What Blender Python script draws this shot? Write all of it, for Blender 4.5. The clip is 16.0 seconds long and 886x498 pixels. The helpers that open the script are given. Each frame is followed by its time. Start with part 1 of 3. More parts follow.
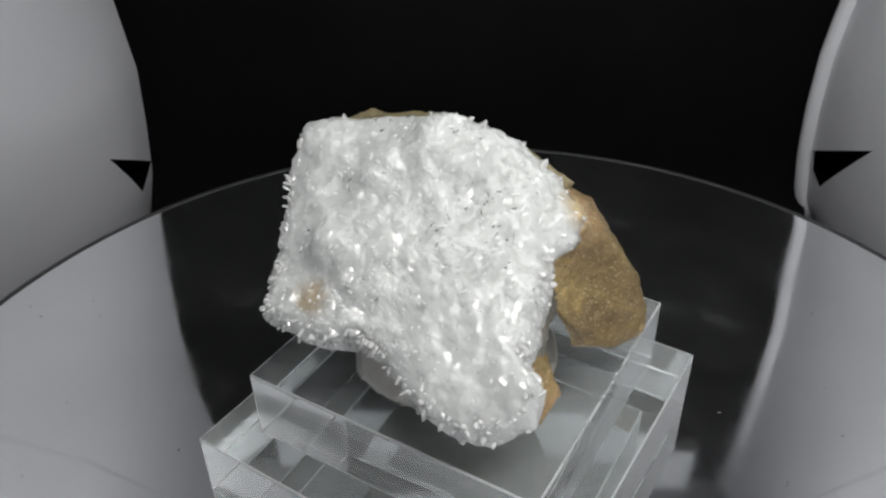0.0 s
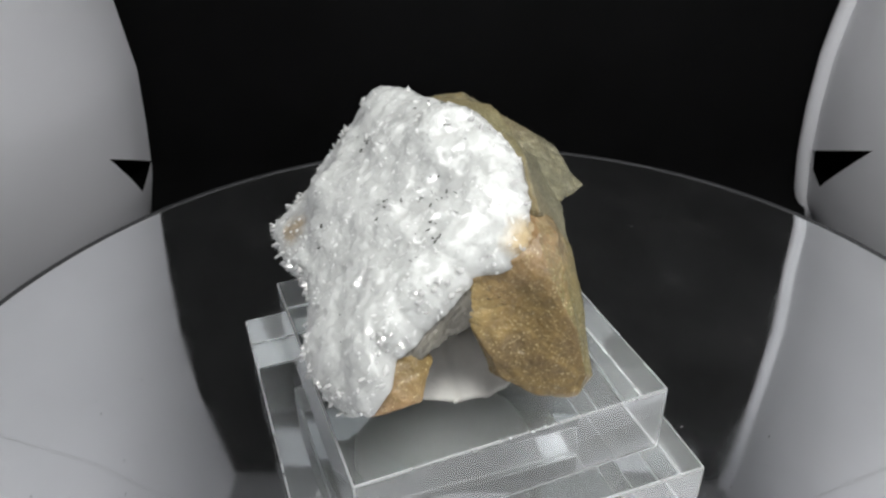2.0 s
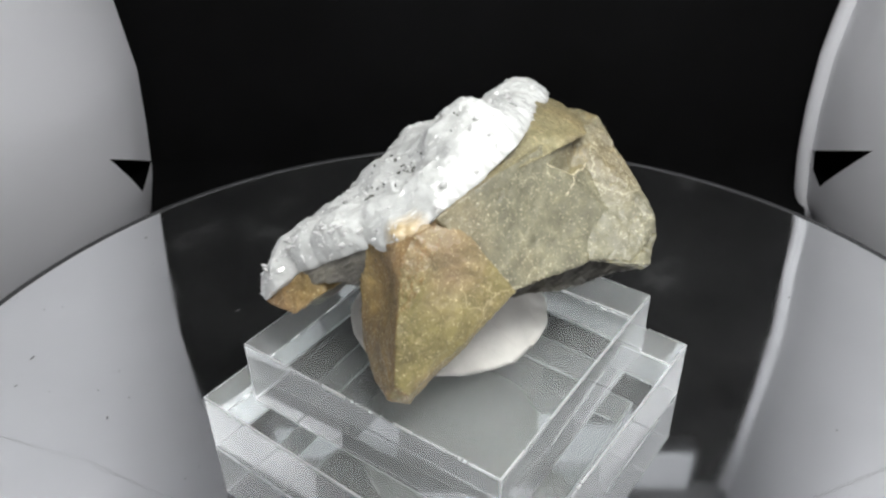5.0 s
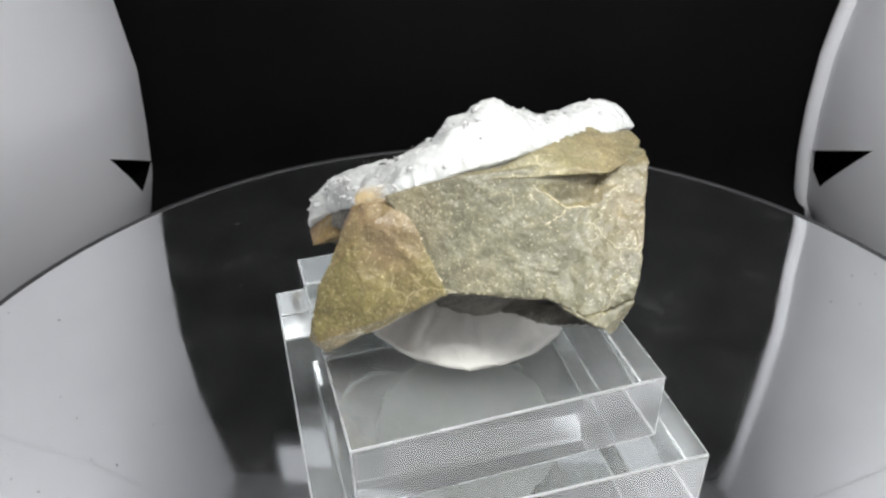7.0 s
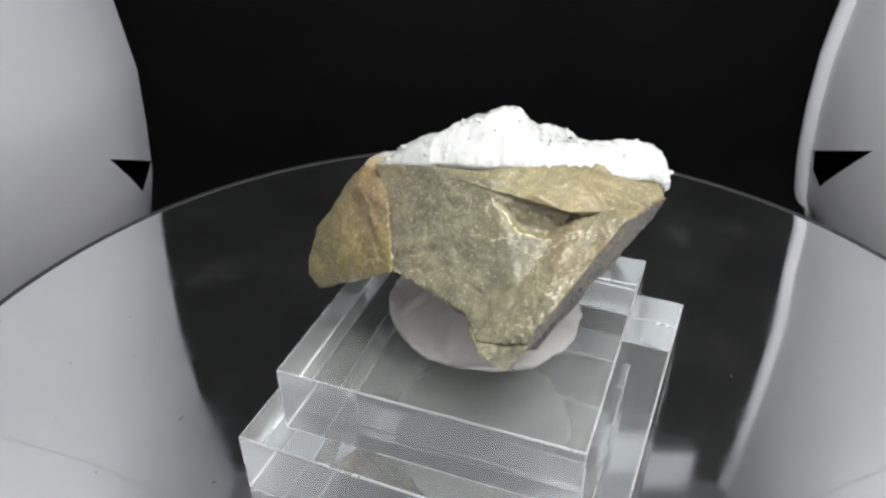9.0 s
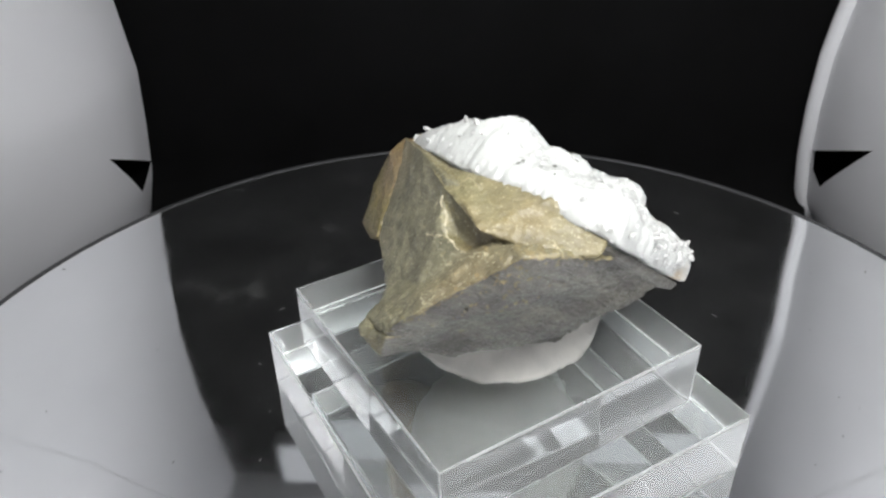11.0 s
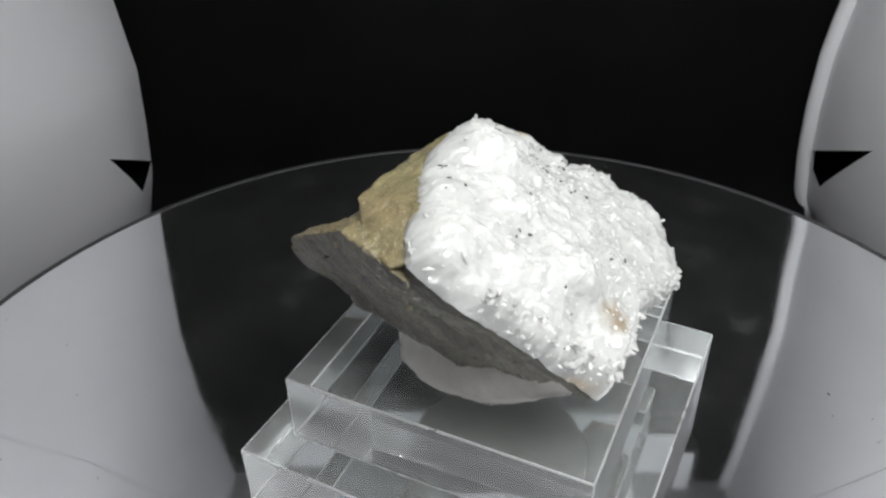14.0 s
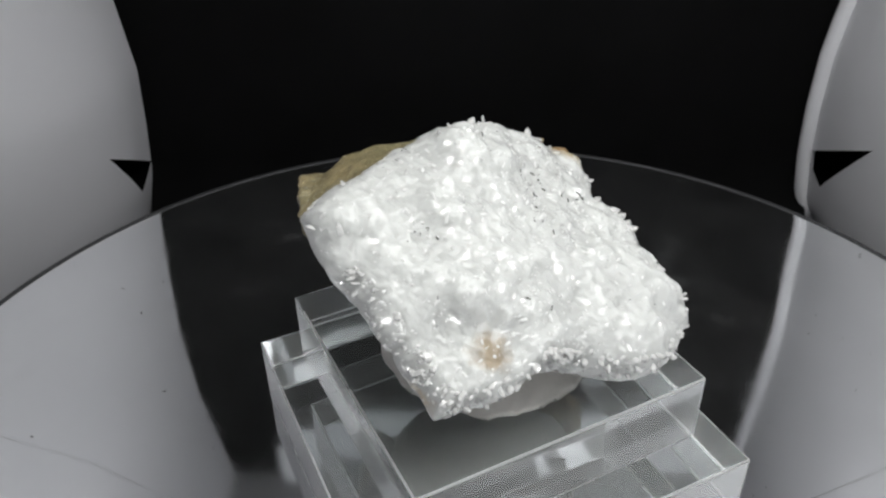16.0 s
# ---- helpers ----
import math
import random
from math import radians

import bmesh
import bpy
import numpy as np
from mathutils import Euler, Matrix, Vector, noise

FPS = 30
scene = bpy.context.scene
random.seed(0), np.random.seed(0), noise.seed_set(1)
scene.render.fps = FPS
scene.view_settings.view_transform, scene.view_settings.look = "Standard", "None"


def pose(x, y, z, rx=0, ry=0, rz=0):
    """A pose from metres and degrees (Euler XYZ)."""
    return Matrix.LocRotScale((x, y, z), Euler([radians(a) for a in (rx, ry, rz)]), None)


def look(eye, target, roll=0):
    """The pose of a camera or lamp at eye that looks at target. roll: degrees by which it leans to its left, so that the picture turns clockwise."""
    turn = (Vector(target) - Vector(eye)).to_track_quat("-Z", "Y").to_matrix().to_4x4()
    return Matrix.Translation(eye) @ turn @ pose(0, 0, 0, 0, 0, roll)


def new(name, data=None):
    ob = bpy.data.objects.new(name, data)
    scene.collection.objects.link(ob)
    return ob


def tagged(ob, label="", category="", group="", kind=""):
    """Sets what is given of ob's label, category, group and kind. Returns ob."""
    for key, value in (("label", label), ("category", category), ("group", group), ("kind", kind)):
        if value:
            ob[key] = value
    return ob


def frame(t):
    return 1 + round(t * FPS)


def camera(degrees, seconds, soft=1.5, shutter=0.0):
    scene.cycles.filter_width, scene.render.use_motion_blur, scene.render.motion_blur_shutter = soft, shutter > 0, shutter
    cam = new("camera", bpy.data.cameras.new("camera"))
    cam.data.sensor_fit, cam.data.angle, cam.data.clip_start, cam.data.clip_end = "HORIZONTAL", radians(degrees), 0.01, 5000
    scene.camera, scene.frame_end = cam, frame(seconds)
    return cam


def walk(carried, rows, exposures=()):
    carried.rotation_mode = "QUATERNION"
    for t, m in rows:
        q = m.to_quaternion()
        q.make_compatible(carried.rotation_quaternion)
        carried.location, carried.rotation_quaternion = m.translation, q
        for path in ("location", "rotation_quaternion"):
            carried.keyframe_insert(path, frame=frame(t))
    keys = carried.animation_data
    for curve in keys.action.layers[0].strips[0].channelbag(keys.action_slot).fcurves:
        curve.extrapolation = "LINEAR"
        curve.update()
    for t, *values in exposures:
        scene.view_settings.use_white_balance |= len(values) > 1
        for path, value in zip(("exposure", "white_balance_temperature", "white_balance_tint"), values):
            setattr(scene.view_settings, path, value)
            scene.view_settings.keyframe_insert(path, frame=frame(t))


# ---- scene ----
from mathutils.bvhtree import BVHTree

# ---- camera: it stands still before the turntable ----
cam = camera(57.24, 16.0, soft=2.5)
EYE, AIM = (0.0, -0.10824, 0.11494), (-0.00563, 0.01573, 0.03067)
walk(cam, [(0.0, look(EYE, AIM, -1.07)), (16.0, look(EYE, AIM, -1.07))],
     exposures=[(0.0, 0.24), (1.5, 0.5), (3.5, 0.76), (6.8, 1.02), (9.0, 0.93), (11.4, 0.92), (12.6, 0.78), (14.5, 0.51), (16.0, 0.38)])

# ---- light: strip lamps in the roof of the light box, a dim room in front ----
world = bpy.data.worlds.new("room")
scene.world = world
world.use_nodes = True
world.node_tree.nodes["Background"].inputs[0].default_value = (0.93, 0.96, 1.0, 1)
world.node_tree.nodes["Background"].inputs[1].default_value = 0.3


def area_lamp(name, x, y, z, sx, sy, watts, aim):
    data = bpy.data.lights.new(name, "AREA")
    data.shape, data.size, data.size_y, data.energy = "RECTANGLE", sx, sy, watts
    data.color = (0.985, 0.99, 0.97)
    data.spread = radians(160)
    ob = new(name, data)
    ob.matrix_world = look((x, y, z), aim)
    return ob


area_lamp("roof_lamp", 0.036, 0.015, 0.1985, 0.10, 0.06, 0.025, (0.036, 0.015, 0.0))
area_lamp("roof_lamp", 0.036, -0.056, 0.1985, 0.10, 0.06, 0.41, (0.036, -0.035, 0.0))

MM = 0.001
TURN = -18.887          # degrees a second, clockwise from above

# the plane under the mineral's crystal crust, lengths on it in millimetres
SEAT = Matrix(((0.9701, -0.1464, -0.1936, -5.262), (0, 0.7975, -0.6033, -4.701), (0.2427, 0.5852, 0.7737, 49.386), (0, 0, 0, 1)))
SEAT = Matrix.Scale(MM, 4) @ SEAT

# ---- materials ----


def nodes_of(name):
    mat = bpy.data.materials.new(name)
    mat.use_nodes = True
    nt = mat.node_tree
    return mat, nt, nt.nodes["Principled BSDF"]


def put(nt, kind, **inputs):
    nd = nt.nodes.new(kind)
    for key, value in inputs.items():
        nd.inputs[key.replace("_", " ")].default_value = value
    return nd


def ramp(nt, source, stops):
    nd = nt.nodes.new("ShaderNodeValToRGB")
    els = nd.color_ramp.elements
    while len(els) < len(stops):
        els.new(0.5)
    for el, (at, col) in zip(els, stops):
        el.position, el.color = at, (*col, 1)
    nt.links.new(source, nd.inputs[0])
    return nd


def mix(nt, fac, a, b, blend="MIX"):
    nd = nt.nodes.new("ShaderNodeMix")
    nd.data_type, nd.blend_type = "RGBA", blend
    for sock, val in ((nd.inputs[0], fac), (nd.inputs[6], a), (nd.inputs[7], b)):
        if isinstance(val, (int, float)):
            sock.default_value = val
        elif isinstance(val, tuple):
            sock.default_value = (*val, 1)
        else:
            nt.links.new(val, sock)
    return nd.outputs[2]


def bump(nt, bs, height, strength, distance):
    nd = put(nt, "ShaderNodeBump", Strength=strength, Distance=distance)
    nt.links.new(height, nd.inputs["Height"])
    nt.links.new(nd.outputs[0], bs.inputs["Normal"])


def noise_tex(nt, scale, detail=4.0, rough=0.55, coord=None):
    nd = put(nt, "ShaderNodeTexNoise", Scale=scale, Detail=detail, Roughness=rough)
    if coord is None:
        coord = nt.nodes.new("ShaderNodeTexCoord").outputs["Object"]
    nt.links.new(coord, nd.inputs["Vector"])
    return nd


def mat_plain(name, a, b, scale, rough, bump_mm=0.05, metallic=0.0, spec=0.5):
    mat, nt, bs = nodes_of(name)
    big, fine = noise_tex(nt, scale), noise_tex(nt, scale * 9, 3.0)
    nt.links.new(ramp(nt, big.outputs[0], ((0.3, a), (0.7, b))).outputs[0], bs.inputs["Base Color"])
    bs.inputs["Roughness"].default_value = rough
    bs.inputs["Metallic"].default_value = metallic
    bs.inputs["Specular IOR Level"].default_value = spec
    bump(nt, bs, fine.outputs[0], 0.4, bump_mm * MM)
    return mat


def mat_rock(name, dark, mid, light, vein, flecks=0.5, other=None, layered=False):
    """Fine-grained stone: mottled ground, pale healed cracks and small glinting flecks."""
    mat, nt, bs = nodes_of(name)
    coord = None
    if layered:
        # beds that lie along the plane of the crust
        turn = put(nt, "ShaderNodeMapping", Rotation=tuple(SEAT.to_3x3().normalized().inverted().to_euler()))
        nt.links.new(nt.nodes.new("ShaderNodeTexCoord").outputs["Object"], turn.inputs["Vector"])
        press = put(nt, "ShaderNodeMapping", Scale=(0.8, 0.8, 3.2))
        nt.links.new(turn.outputs[0], press.inputs["Vector"])
        coord = press.outputs[0]
    n1, n2, n3 = noise_tex(nt, 75, 5.0, 0.55, coord), noise_tex(nt, 420, 4.0, 0.65, coord), noise_tex(nt, 2600, 3.0)
    base = ramp(nt, n1.outputs[0], ((0.30, dark), (0.52, mid), (0.72, light))).outputs[0]
    if other:
        zone = ramp(nt, noise_tex(nt, 38, 3.0).outputs[0], ((0.45, (0, 0, 0)), (0.62, (0.85, 0.85, 0.85)))).outputs[0]
        base = mix(nt, zone, base, other)
    grain = ramp(nt, n2.outputs[0], ((0.25, (0.55, 0.55, 0.55)), (0.6, (1.0, 1.0, 1.0)), (0.8, (1.25, 1.22, 1.15)))).outputs[0]
    col = mix(nt, 1.0, base, grain, "MULTIPLY")
    crack = put(nt, "ShaderNodeTexVoronoi", Scale=85.0)
    crack.feature = "DISTANCE_TO_EDGE"
    warp = nt.nodes.new("ShaderNodeVectorMath")
    warp.operation = "MULTIPLY_ADD"
    warp.inputs[1].default_value = (0.006, 0.006, 0.006)
    nt.links.new(noise_tex(nt, 190, 3.0).outputs["Color"], warp.inputs[0])
    nt.links.new(nt.nodes.new("ShaderNodeTexCoord").outputs["Object"], warp.inputs[2])
    nt.links.new(warp.outputs[0], crack.inputs["Vector"])
    line = ramp(nt, crack.outputs["Distance"], ((0.0, (0.45, 0.45, 0.45)), (0.010, (0, 0, 0)))).outputs[0]
    gate = ramp(nt, noise_tex(nt, 60, 2.0).outputs[0], ((0.5, (0, 0, 0)), (0.6, (1, 1, 1)))).outputs[0]
    col = mix(nt, mix(nt, 1.0, line, gate, "MULTIPLY"), col, vein)
    worm = ramp(nt, noise_tex(nt, 520, 2.0).outputs[0], ((0.485, (0, 0, 0)), (0.50, (0.8, 0.8, 0.8)), (0.515, (0, 0, 0)))).outputs[0]
    patch = ramp(nt, noise_tex(nt, 210, 3.0).outputs[0], ((0.46, (0, 0, 0)), (0.54, (flecks * 0.6, flecks * 0.6, flecks * 0.6)))).outputs[0]
    col = mix(nt, mix(nt, 1.0, worm, patch, "MULTIPLY"), col, vein)
    spot = ramp(nt, n3.outputs[0], ((0.61, (0, 0, 0)), (0.68, (flecks * 1.5, flecks * 1.5, flecks * 1.5)))).outputs[0]
    col = mix(nt, spot, col, vein)
    nt.links.new(col, bs.inputs["Base Color"])
    rough = ramp(nt, n3.outputs[0], ((0.4, (0.58, 0.58, 0.58)), (0.75, (0.25, 0.25, 0.25)))).outputs[0]
    nt.links.new(rough, bs.inputs["Roughness"])
    bump(nt, bs, n2.outputs[0], 0.9, (1.0 if layered else 0.6) * MM)
    # mica-like glints on the broken faces
    glint = put(nt, "ShaderNodeBump", Strength=1.0, Distance=0.25 * MM)
    nt.links.new(n3.outputs[0], glint.inputs["Height"])
    nt.links.new(glint.outputs[0], bs.inputs["Coat Normal"])
    bs.inputs["Coat Weight"].default_value = 0.2
    bs.inputs["Coat Roughness"].default_value = 0.18
    return mat


def mat_quartz(name, tint, clear, rough, milk, stains=(), gloss=0.5):
    mat, nt, bs = nodes_of(name)
    n1 = noise_tex(nt, 130, 5.0)
    col = ramp(nt, n1.outputs[0], ((0.3, tuple(c * 0.9 for c in tint)), (0.65, tint))).outputs[0]
    for at, reach, rust in stains:
        # iron stains with ragged edges
        wander = nt.nodes.new("ShaderNodeVectorMath")
        wander.operation = "MULTIPLY_ADD"
        wander.inputs[1].default_value = (0.005, 0.005, 0.005)
        nt.links.new(noise_tex(nt, 330, 4.0).outputs["Color"], wander.inputs[0])
        nt.links.new(nt.nodes.new("ShaderNodeTexCoord").outputs["Object"], wander.inputs[2])
        far = nt.nodes.new("ShaderNodeVectorMath")
        far.operation = "DISTANCE"
        far.inputs[1].default_value = (SEAT @ Vector(at)) + Vector((0.0025, 0.0025, 0.0025))
        nt.links.new(wander.outputs[0], far.inputs[0])
        fade = put(nt, "ShaderNodeMapRange", From_Min=reach * 0.45 * MM, From_Max=reach * MM, To_Min=0.9, To_Max=0.0)
        nt.links.new(far.outputs["Value"], fade.inputs["Value"])
        col = mix(nt, fade.outputs[0], col, rust)
    nt.links.new(col, bs.inputs["Base Color"])
    bs.inputs["Roughness"].default_value = rough
    bs.inputs["IOR"].default_value = 1.54
    bs.inputs["Transmission Weight"].default_value = clear
    bs.inputs["Subsurface Weight"].default_value = milk
    bs.inputs["Subsurface Radius"].default_value = (1, 1, 1)
    bs.inputs["Subsurface Scale"].default_value = 0.007
    cell = put(nt, "ShaderNodeTexVoronoi", Scale=1100.0)
    nt.links.new(nt.nodes.new("ShaderNodeTexCoord").outputs["Object"], cell.inputs["Vector"])
    bump(nt, bs, cell.outputs["Distance"], 0.12, 0.12 * MM)
    # glassy facets, each turned its own way, that glint
    coord = nt.nodes.new("ShaderNodeTexCoord").outputs["Object"]
    bend = nt.nodes.new("ShaderNodeVectorMath")
    bend.operation = "MULTIPLY_ADD"
    bend.inputs[1].default_value = (0.002, 0.002, 0.002)
    nt.links.new(noise_tex(nt, 500, 2.0).outputs["Color"], bend.inputs[0])
    nt.links.new(coord, bend.inputs[2])
    stretch = put(nt, "ShaderNodeMapping", Scale=(1.0, 0.32, 0.7), Rotation=(0.4, 0.3, 0.9))
    nt.links.new(bend.outputs[0], stretch.inputs["Vector"])
    facet = put(nt, "ShaderNodeTexVoronoi", Scale=1250.0)
    nt.links.new(stretch.outputs[0], facet.inputs["Vector"])
    spread = nt.nodes.new("ShaderNodeVectorMath")
    spread.operation = "MULTIPLY_ADD"
    spread.inputs[1].default_value = (1.5, 1.5, 1.5)
    spread.inputs[2].default_value = (-0.75, -0.75, -0.75)
    nt.links.new(facet.outputs["Color"], spread.inputs[0])
    add = nt.nodes.new("ShaderNodeVectorMath")
    nt.links.new(spread.outputs[0], add.inputs[0])
    nt.links.new(nt.nodes.new("ShaderNodeNewGeometry").outputs["Normal"], add.inputs[1])
    unit = nt.nodes.new("ShaderNodeVectorMath")
    unit.operation = "NORMALIZE"
    nt.links.new(add.outputs[0], unit.inputs[0])
    nt.links.new(unit.outputs[0], bs.inputs["Coat Normal"])
    soft = nt.nodes.new("ShaderNodeVectorMath")
    soft.operation = "MULTIPLY_ADD"
    soft.inputs[1].default_value = (0.2, 0.2, 0.2)
    nt.links.new(spread.outputs[0], soft.inputs[0])
    nt.links.new(nt.nodes.new("ShaderNodeNewGeometry").outputs["Normal"], soft.inputs[2])
    even = nt.nodes.new("ShaderNodeVectorMath")
    even.operation = "NORMALIZE"
    nt.links.new(soft.outputs[0], even.inputs[0])
    for nd in nt.nodes:
        if nd.type == "BUMP":
            nt.links.new(even.outputs[0], nd.inputs["Normal"])
    bs.inputs["Coat Weight"].default_value = gloss
    bs.inputs["Coat Roughness"].default_value = 0.07
    bs.inputs["Coat IOR"].default_value = 1.7
    return mat


def mat_acrylic(name, tint, clear, lo, hi):
    mat, nt, bs = nodes_of(name)
    bs.inputs["Base Color"].default_value = (*tint, 1)
    bs.inputs["Transmission Weight"].default_value = clear
    bs.inputs["IOR"].default_value = 1.49
    nt.links.new(ramp(nt, noise_tex(nt, 60, 5.0).outputs[0], ((0.4, (lo, lo, lo)), (0.75, (hi, hi, hi)))).outputs[0], bs.inputs["Roughness"])
    bump(nt, bs, noise_tex(nt, 45, 2.0).outputs[0], 0.05, 0.3 * MM)
    return mat


def mat_mirror():
    mat, nt, bs = nodes_of("dark_mirror")
    smear = ramp(nt, noise_tex(nt, 42, 7.0, 0.7).outputs[0], ((0.38, (0.992, 0.992, 0.992)), (0.58, (0.984, 0.984, 0.984)), (0.74, (0.94, 0.94, 0.94)))).outputs[0]
    nt.links.new(smear, bs.inputs["Metallic"])
    dust = noise_tex(nt, 30, 6.0, 0.7)
    nt.links.new(ramp(nt, dust.outputs[0], ((0.35, (0.90, 0.91, 0.92)), (0.7, (0.85, 0.86, 0.87)))).outputs[0], bs.inputs["Base Color"])
    nt.links.new(ramp(nt, dust.outputs[0], ((0.4, (0.03, 0.03, 0.03)), (0.8, (0.13, 0.13, 0.13)))).outputs[0], bs.inputs["Roughness"])
    return mat


M_CLOTH = mat_plain("black_cloth", (0.0032, 0.0032, 0.0033), (0.005, 0.005, 0.0053), 40, 0.95, 0.2, spec=0.1)
M_WALL = mat_plain("white_sheet", (0.72, 0.72, 0.75), (0.77, 0.77, 0.795), 9, 0.62, 0.05)
# for the unseen roof: grey so that it bounces less light on the walls
M_ROOF = mat_plain("grey_sheet", (0.24, 0.24, 0.25), (0.3, 0.3, 0.31), 9, 0.6, 0.05)
M_EDGE = mat_plain("grey_edge", (0.026, 0.027, 0.029), (0.04, 0.04, 0.043), 30, 0.6)
M_BODY = mat_plain("black_plastic", (0.012, 0.012, 0.013), (0.02, 0.02, 0.022), 30, 0.4)
M_PUTTY = mat_plain("white_putty", (0.38, 0.37, 0.345), (0.5, 0.49, 0.455), 130, 0.6, 0.25)
M_DUST = mat_plain("dust", (0.09, 0.09, 0.095), (0.16, 0.16, 0.16), 300, 0.9)
M_STONE = mat_rock("olive_stone", (0.105, 0.098, 0.062), (0.138, 0.129, 0.081), (0.172, 0.161, 0.102), (0.5, 0.46, 0.32), 0.42, (0.150, 0.122, 0.068))
M_BROWN = mat_rock("weathered_stone", (0.135, 0.114, 0.06), (0.176, 0.157, 0.083), (0.225, 0.2, 0.105), (0.48, 0.42, 0.27), 0.34, (0.185, 0.135, 0.066))
M_VEIN = mat_plain("pale_vein", (0.36, 0.32, 0.22), (0.5, 0.45, 0.33), 500, 0.5, 0.2)
M_OCHRE = mat_rock("ochre_stone", (0.085, 0.052, 0.018), (0.182, 0.122, 0.038), (0.30, 0.24, 0.072), (0.5, 0.42, 0.25), 0.4, (0.205, 0.118, 0.06))
# bedded grey stone, its colour darkened for the shade it lies in
M_GREY = mat_rock("shaded_grey_stone", (0.036, 0.033, 0.028), (0.102, 0.095, 0.079), (0.195, 0.181, 0.145), (0.25, 0.22, 0.18), 0.2, None, True)
M_CRUST = mat_quartz("milky_quartz", (0.45, 0.457, 0.446), 0.0, 0.45, 1.0,
                     (((-18.4, -10.2, 7.2), 3.4, (0.25, 0.195, 0.125)), ((22.5, -3.5, 1.0), 5.0, (0.34, 0.25, 0.12)), ((-27.5, -7, 0.5), 3.5, (0.38, 0.31, 0.22))))
M_CRYSTAL = mat_quartz("clear_quartz", (0.58, 0.58, 0.57), 0.3, 0.12, 0.0)
M_POINTS = mat_quartz("white_quartz_points", (0.60, 0.605, 0.595), 0.08, 0.5, 0.0, gloss=0.3)
M_RUST = mat_rock("yellow_stone", (0.105, 0.083, 0.03), (0.165, 0.138, 0.046), (0.25, 0.225, 0.075), (0.5, 0.42, 0.25), 0.4, (0.19, 0.122, 0.075))
M_INCL = mat_plain("dark_inclusion", (0.02, 0.02, 0.015), (0.05, 0.05, 0.04), 400, 0.5)
M_TAN = mat_rock("tan_stain", (0.2, 0.14, 0.065), (0.3, 0.23, 0.13), (0.46, 0.40, 0.29), (0.6, 0.54, 0.42))
M_ACRYL = mat_acrylic("clear_acrylic", (0.96, 0.975, 0.975), 0.978, 0.008, 0.03)
M_SAWN = mat_acrylic("sawn_acrylic", (0.94, 0.96, 0.965), 0.87, 0.01, 0.07)
M_FROST = mat_acrylic("frosted_acrylic", (0.92, 0.935, 0.94), 0.78, 0.25, 0.45)
M_MIRROR = mat_mirror()
M_LED, _nt, _bs = nodes_of("lamp_diffuser")
_bs.inputs["Base Color"].default_value = (0.45, 0.46, 0.48, 1)
_bs.inputs["Emission Color"].default_value = (0.95, 0.98, 1.0, 1)
_bs.inputs["Emission Strength"].default_value = 0.10

# ---- mesh helpers ----


def link_mesh(name, bm, material, smooth=False):
    me = bpy.data.meshes.new(name)
    bm.to_mesh(me)
    bm.free()
    me.materials.append(material)
    for p in me.polygons:
        p.use_smooth = smooth
    return new(name, me)


def part(name, bm, material, parent, label="", smooth=False):
    ob = link_mesh(name, bm, material, smooth)
    ob.parent = parent
    if label:
        ob["label"] = label
    return ob


def box(bm, x0, x1, y0, y1, z0, z1, bevel=0.0):
    made = bmesh.ops.create_cube(bm, size=1.0)["verts"]
    for v in made:
        v.co = ((x0 + x1) / 2 + v.co.x * (x1 - x0), (y0 + y1) / 2 + v.co.y * (y1 - y0), (z0 + z1) / 2 + v.co.z * (z1 - z0))
    if bevel:
        edges = list({e for v in made for e in v.link_edges})
        bmesh.ops.bevel(bm, geom=edges, offset=bevel, segments=2, profile=0.6, affect="EDGES")


def slab(outline, z0, z1):
    """An upright prism over an outline in x and y."""
    bm = bmesh.new()
    lo = [bm.verts.new((x, y, z0)) for x, y in outline]
    hi = [bm.verts.new((x, y, z1)) for x, y in outline]
    bm.faces.new(hi)
    bm.faces.new(lo[::-1])
    for i in range(len(lo)):
        j = (i + 1) % len(lo)
        bm.faces.new((lo[i], lo[j], hi[j], hi[i]))
    bmesh.ops.recalc_face_normals(bm, faces=bm.faces)
    return bm


# ---- light box ----
WALL_L, WALL_R, BACK, FRONT = -0.1245, 0.1245, 0.160, -0.128
FLOOR_Z, ROOF_Z = -0.050, 0.204


def backdrop():
    """Black cloth that hangs at the back and sweeps on to the floor."""
    bm = bmesh.new()
    prof = [(FRONT, FLOOR_Z + 0.002), (BACK - 0.02, FLOOR_Z + 0.002)]
    for k in range(1, 33):
        a = radians(90 * k / 32)
        prof.append((BACK - 0.02 + 0.02 * math.sin(a), FLOOR_Z + 0.022 - 0.02 * math.cos(a)))
    prof += [(BACK, z) for z in (0.0, 0.035, 0.06, 0.10, 0.15, ROOF_Z - 0.001)]
    # the back of the cloth, a millimetre behind
    loop = prof + [(y + 0.001, z - 0.001) for y, z in reversed(prof)]
    ends = [[bm.verts.new((x, y, z)) for y, z in loop] for x in (-0.1222, 0.1222)]
    for i in range(len(loop)):
        k = (i + 1) % len(loop)
        bm.faces.new((ends[0][i], ends[0][k], ends[1][k], ends[1][i]))
    for row in ends:
        for i in range(len(prof) - 1):
            k = len(loop) - 1 - i
            bm.faces.new((row[i], row[i + 1], row[k - 1], row[k]))
    bmesh.ops.recalc_face_normals(bm, faces=bm.faces)
    return tagged(link_mesh("backdrop", bm, M_CLOTH), "matt black cloth sweep hung at the back of the light box", "backdrop", kind="structure")


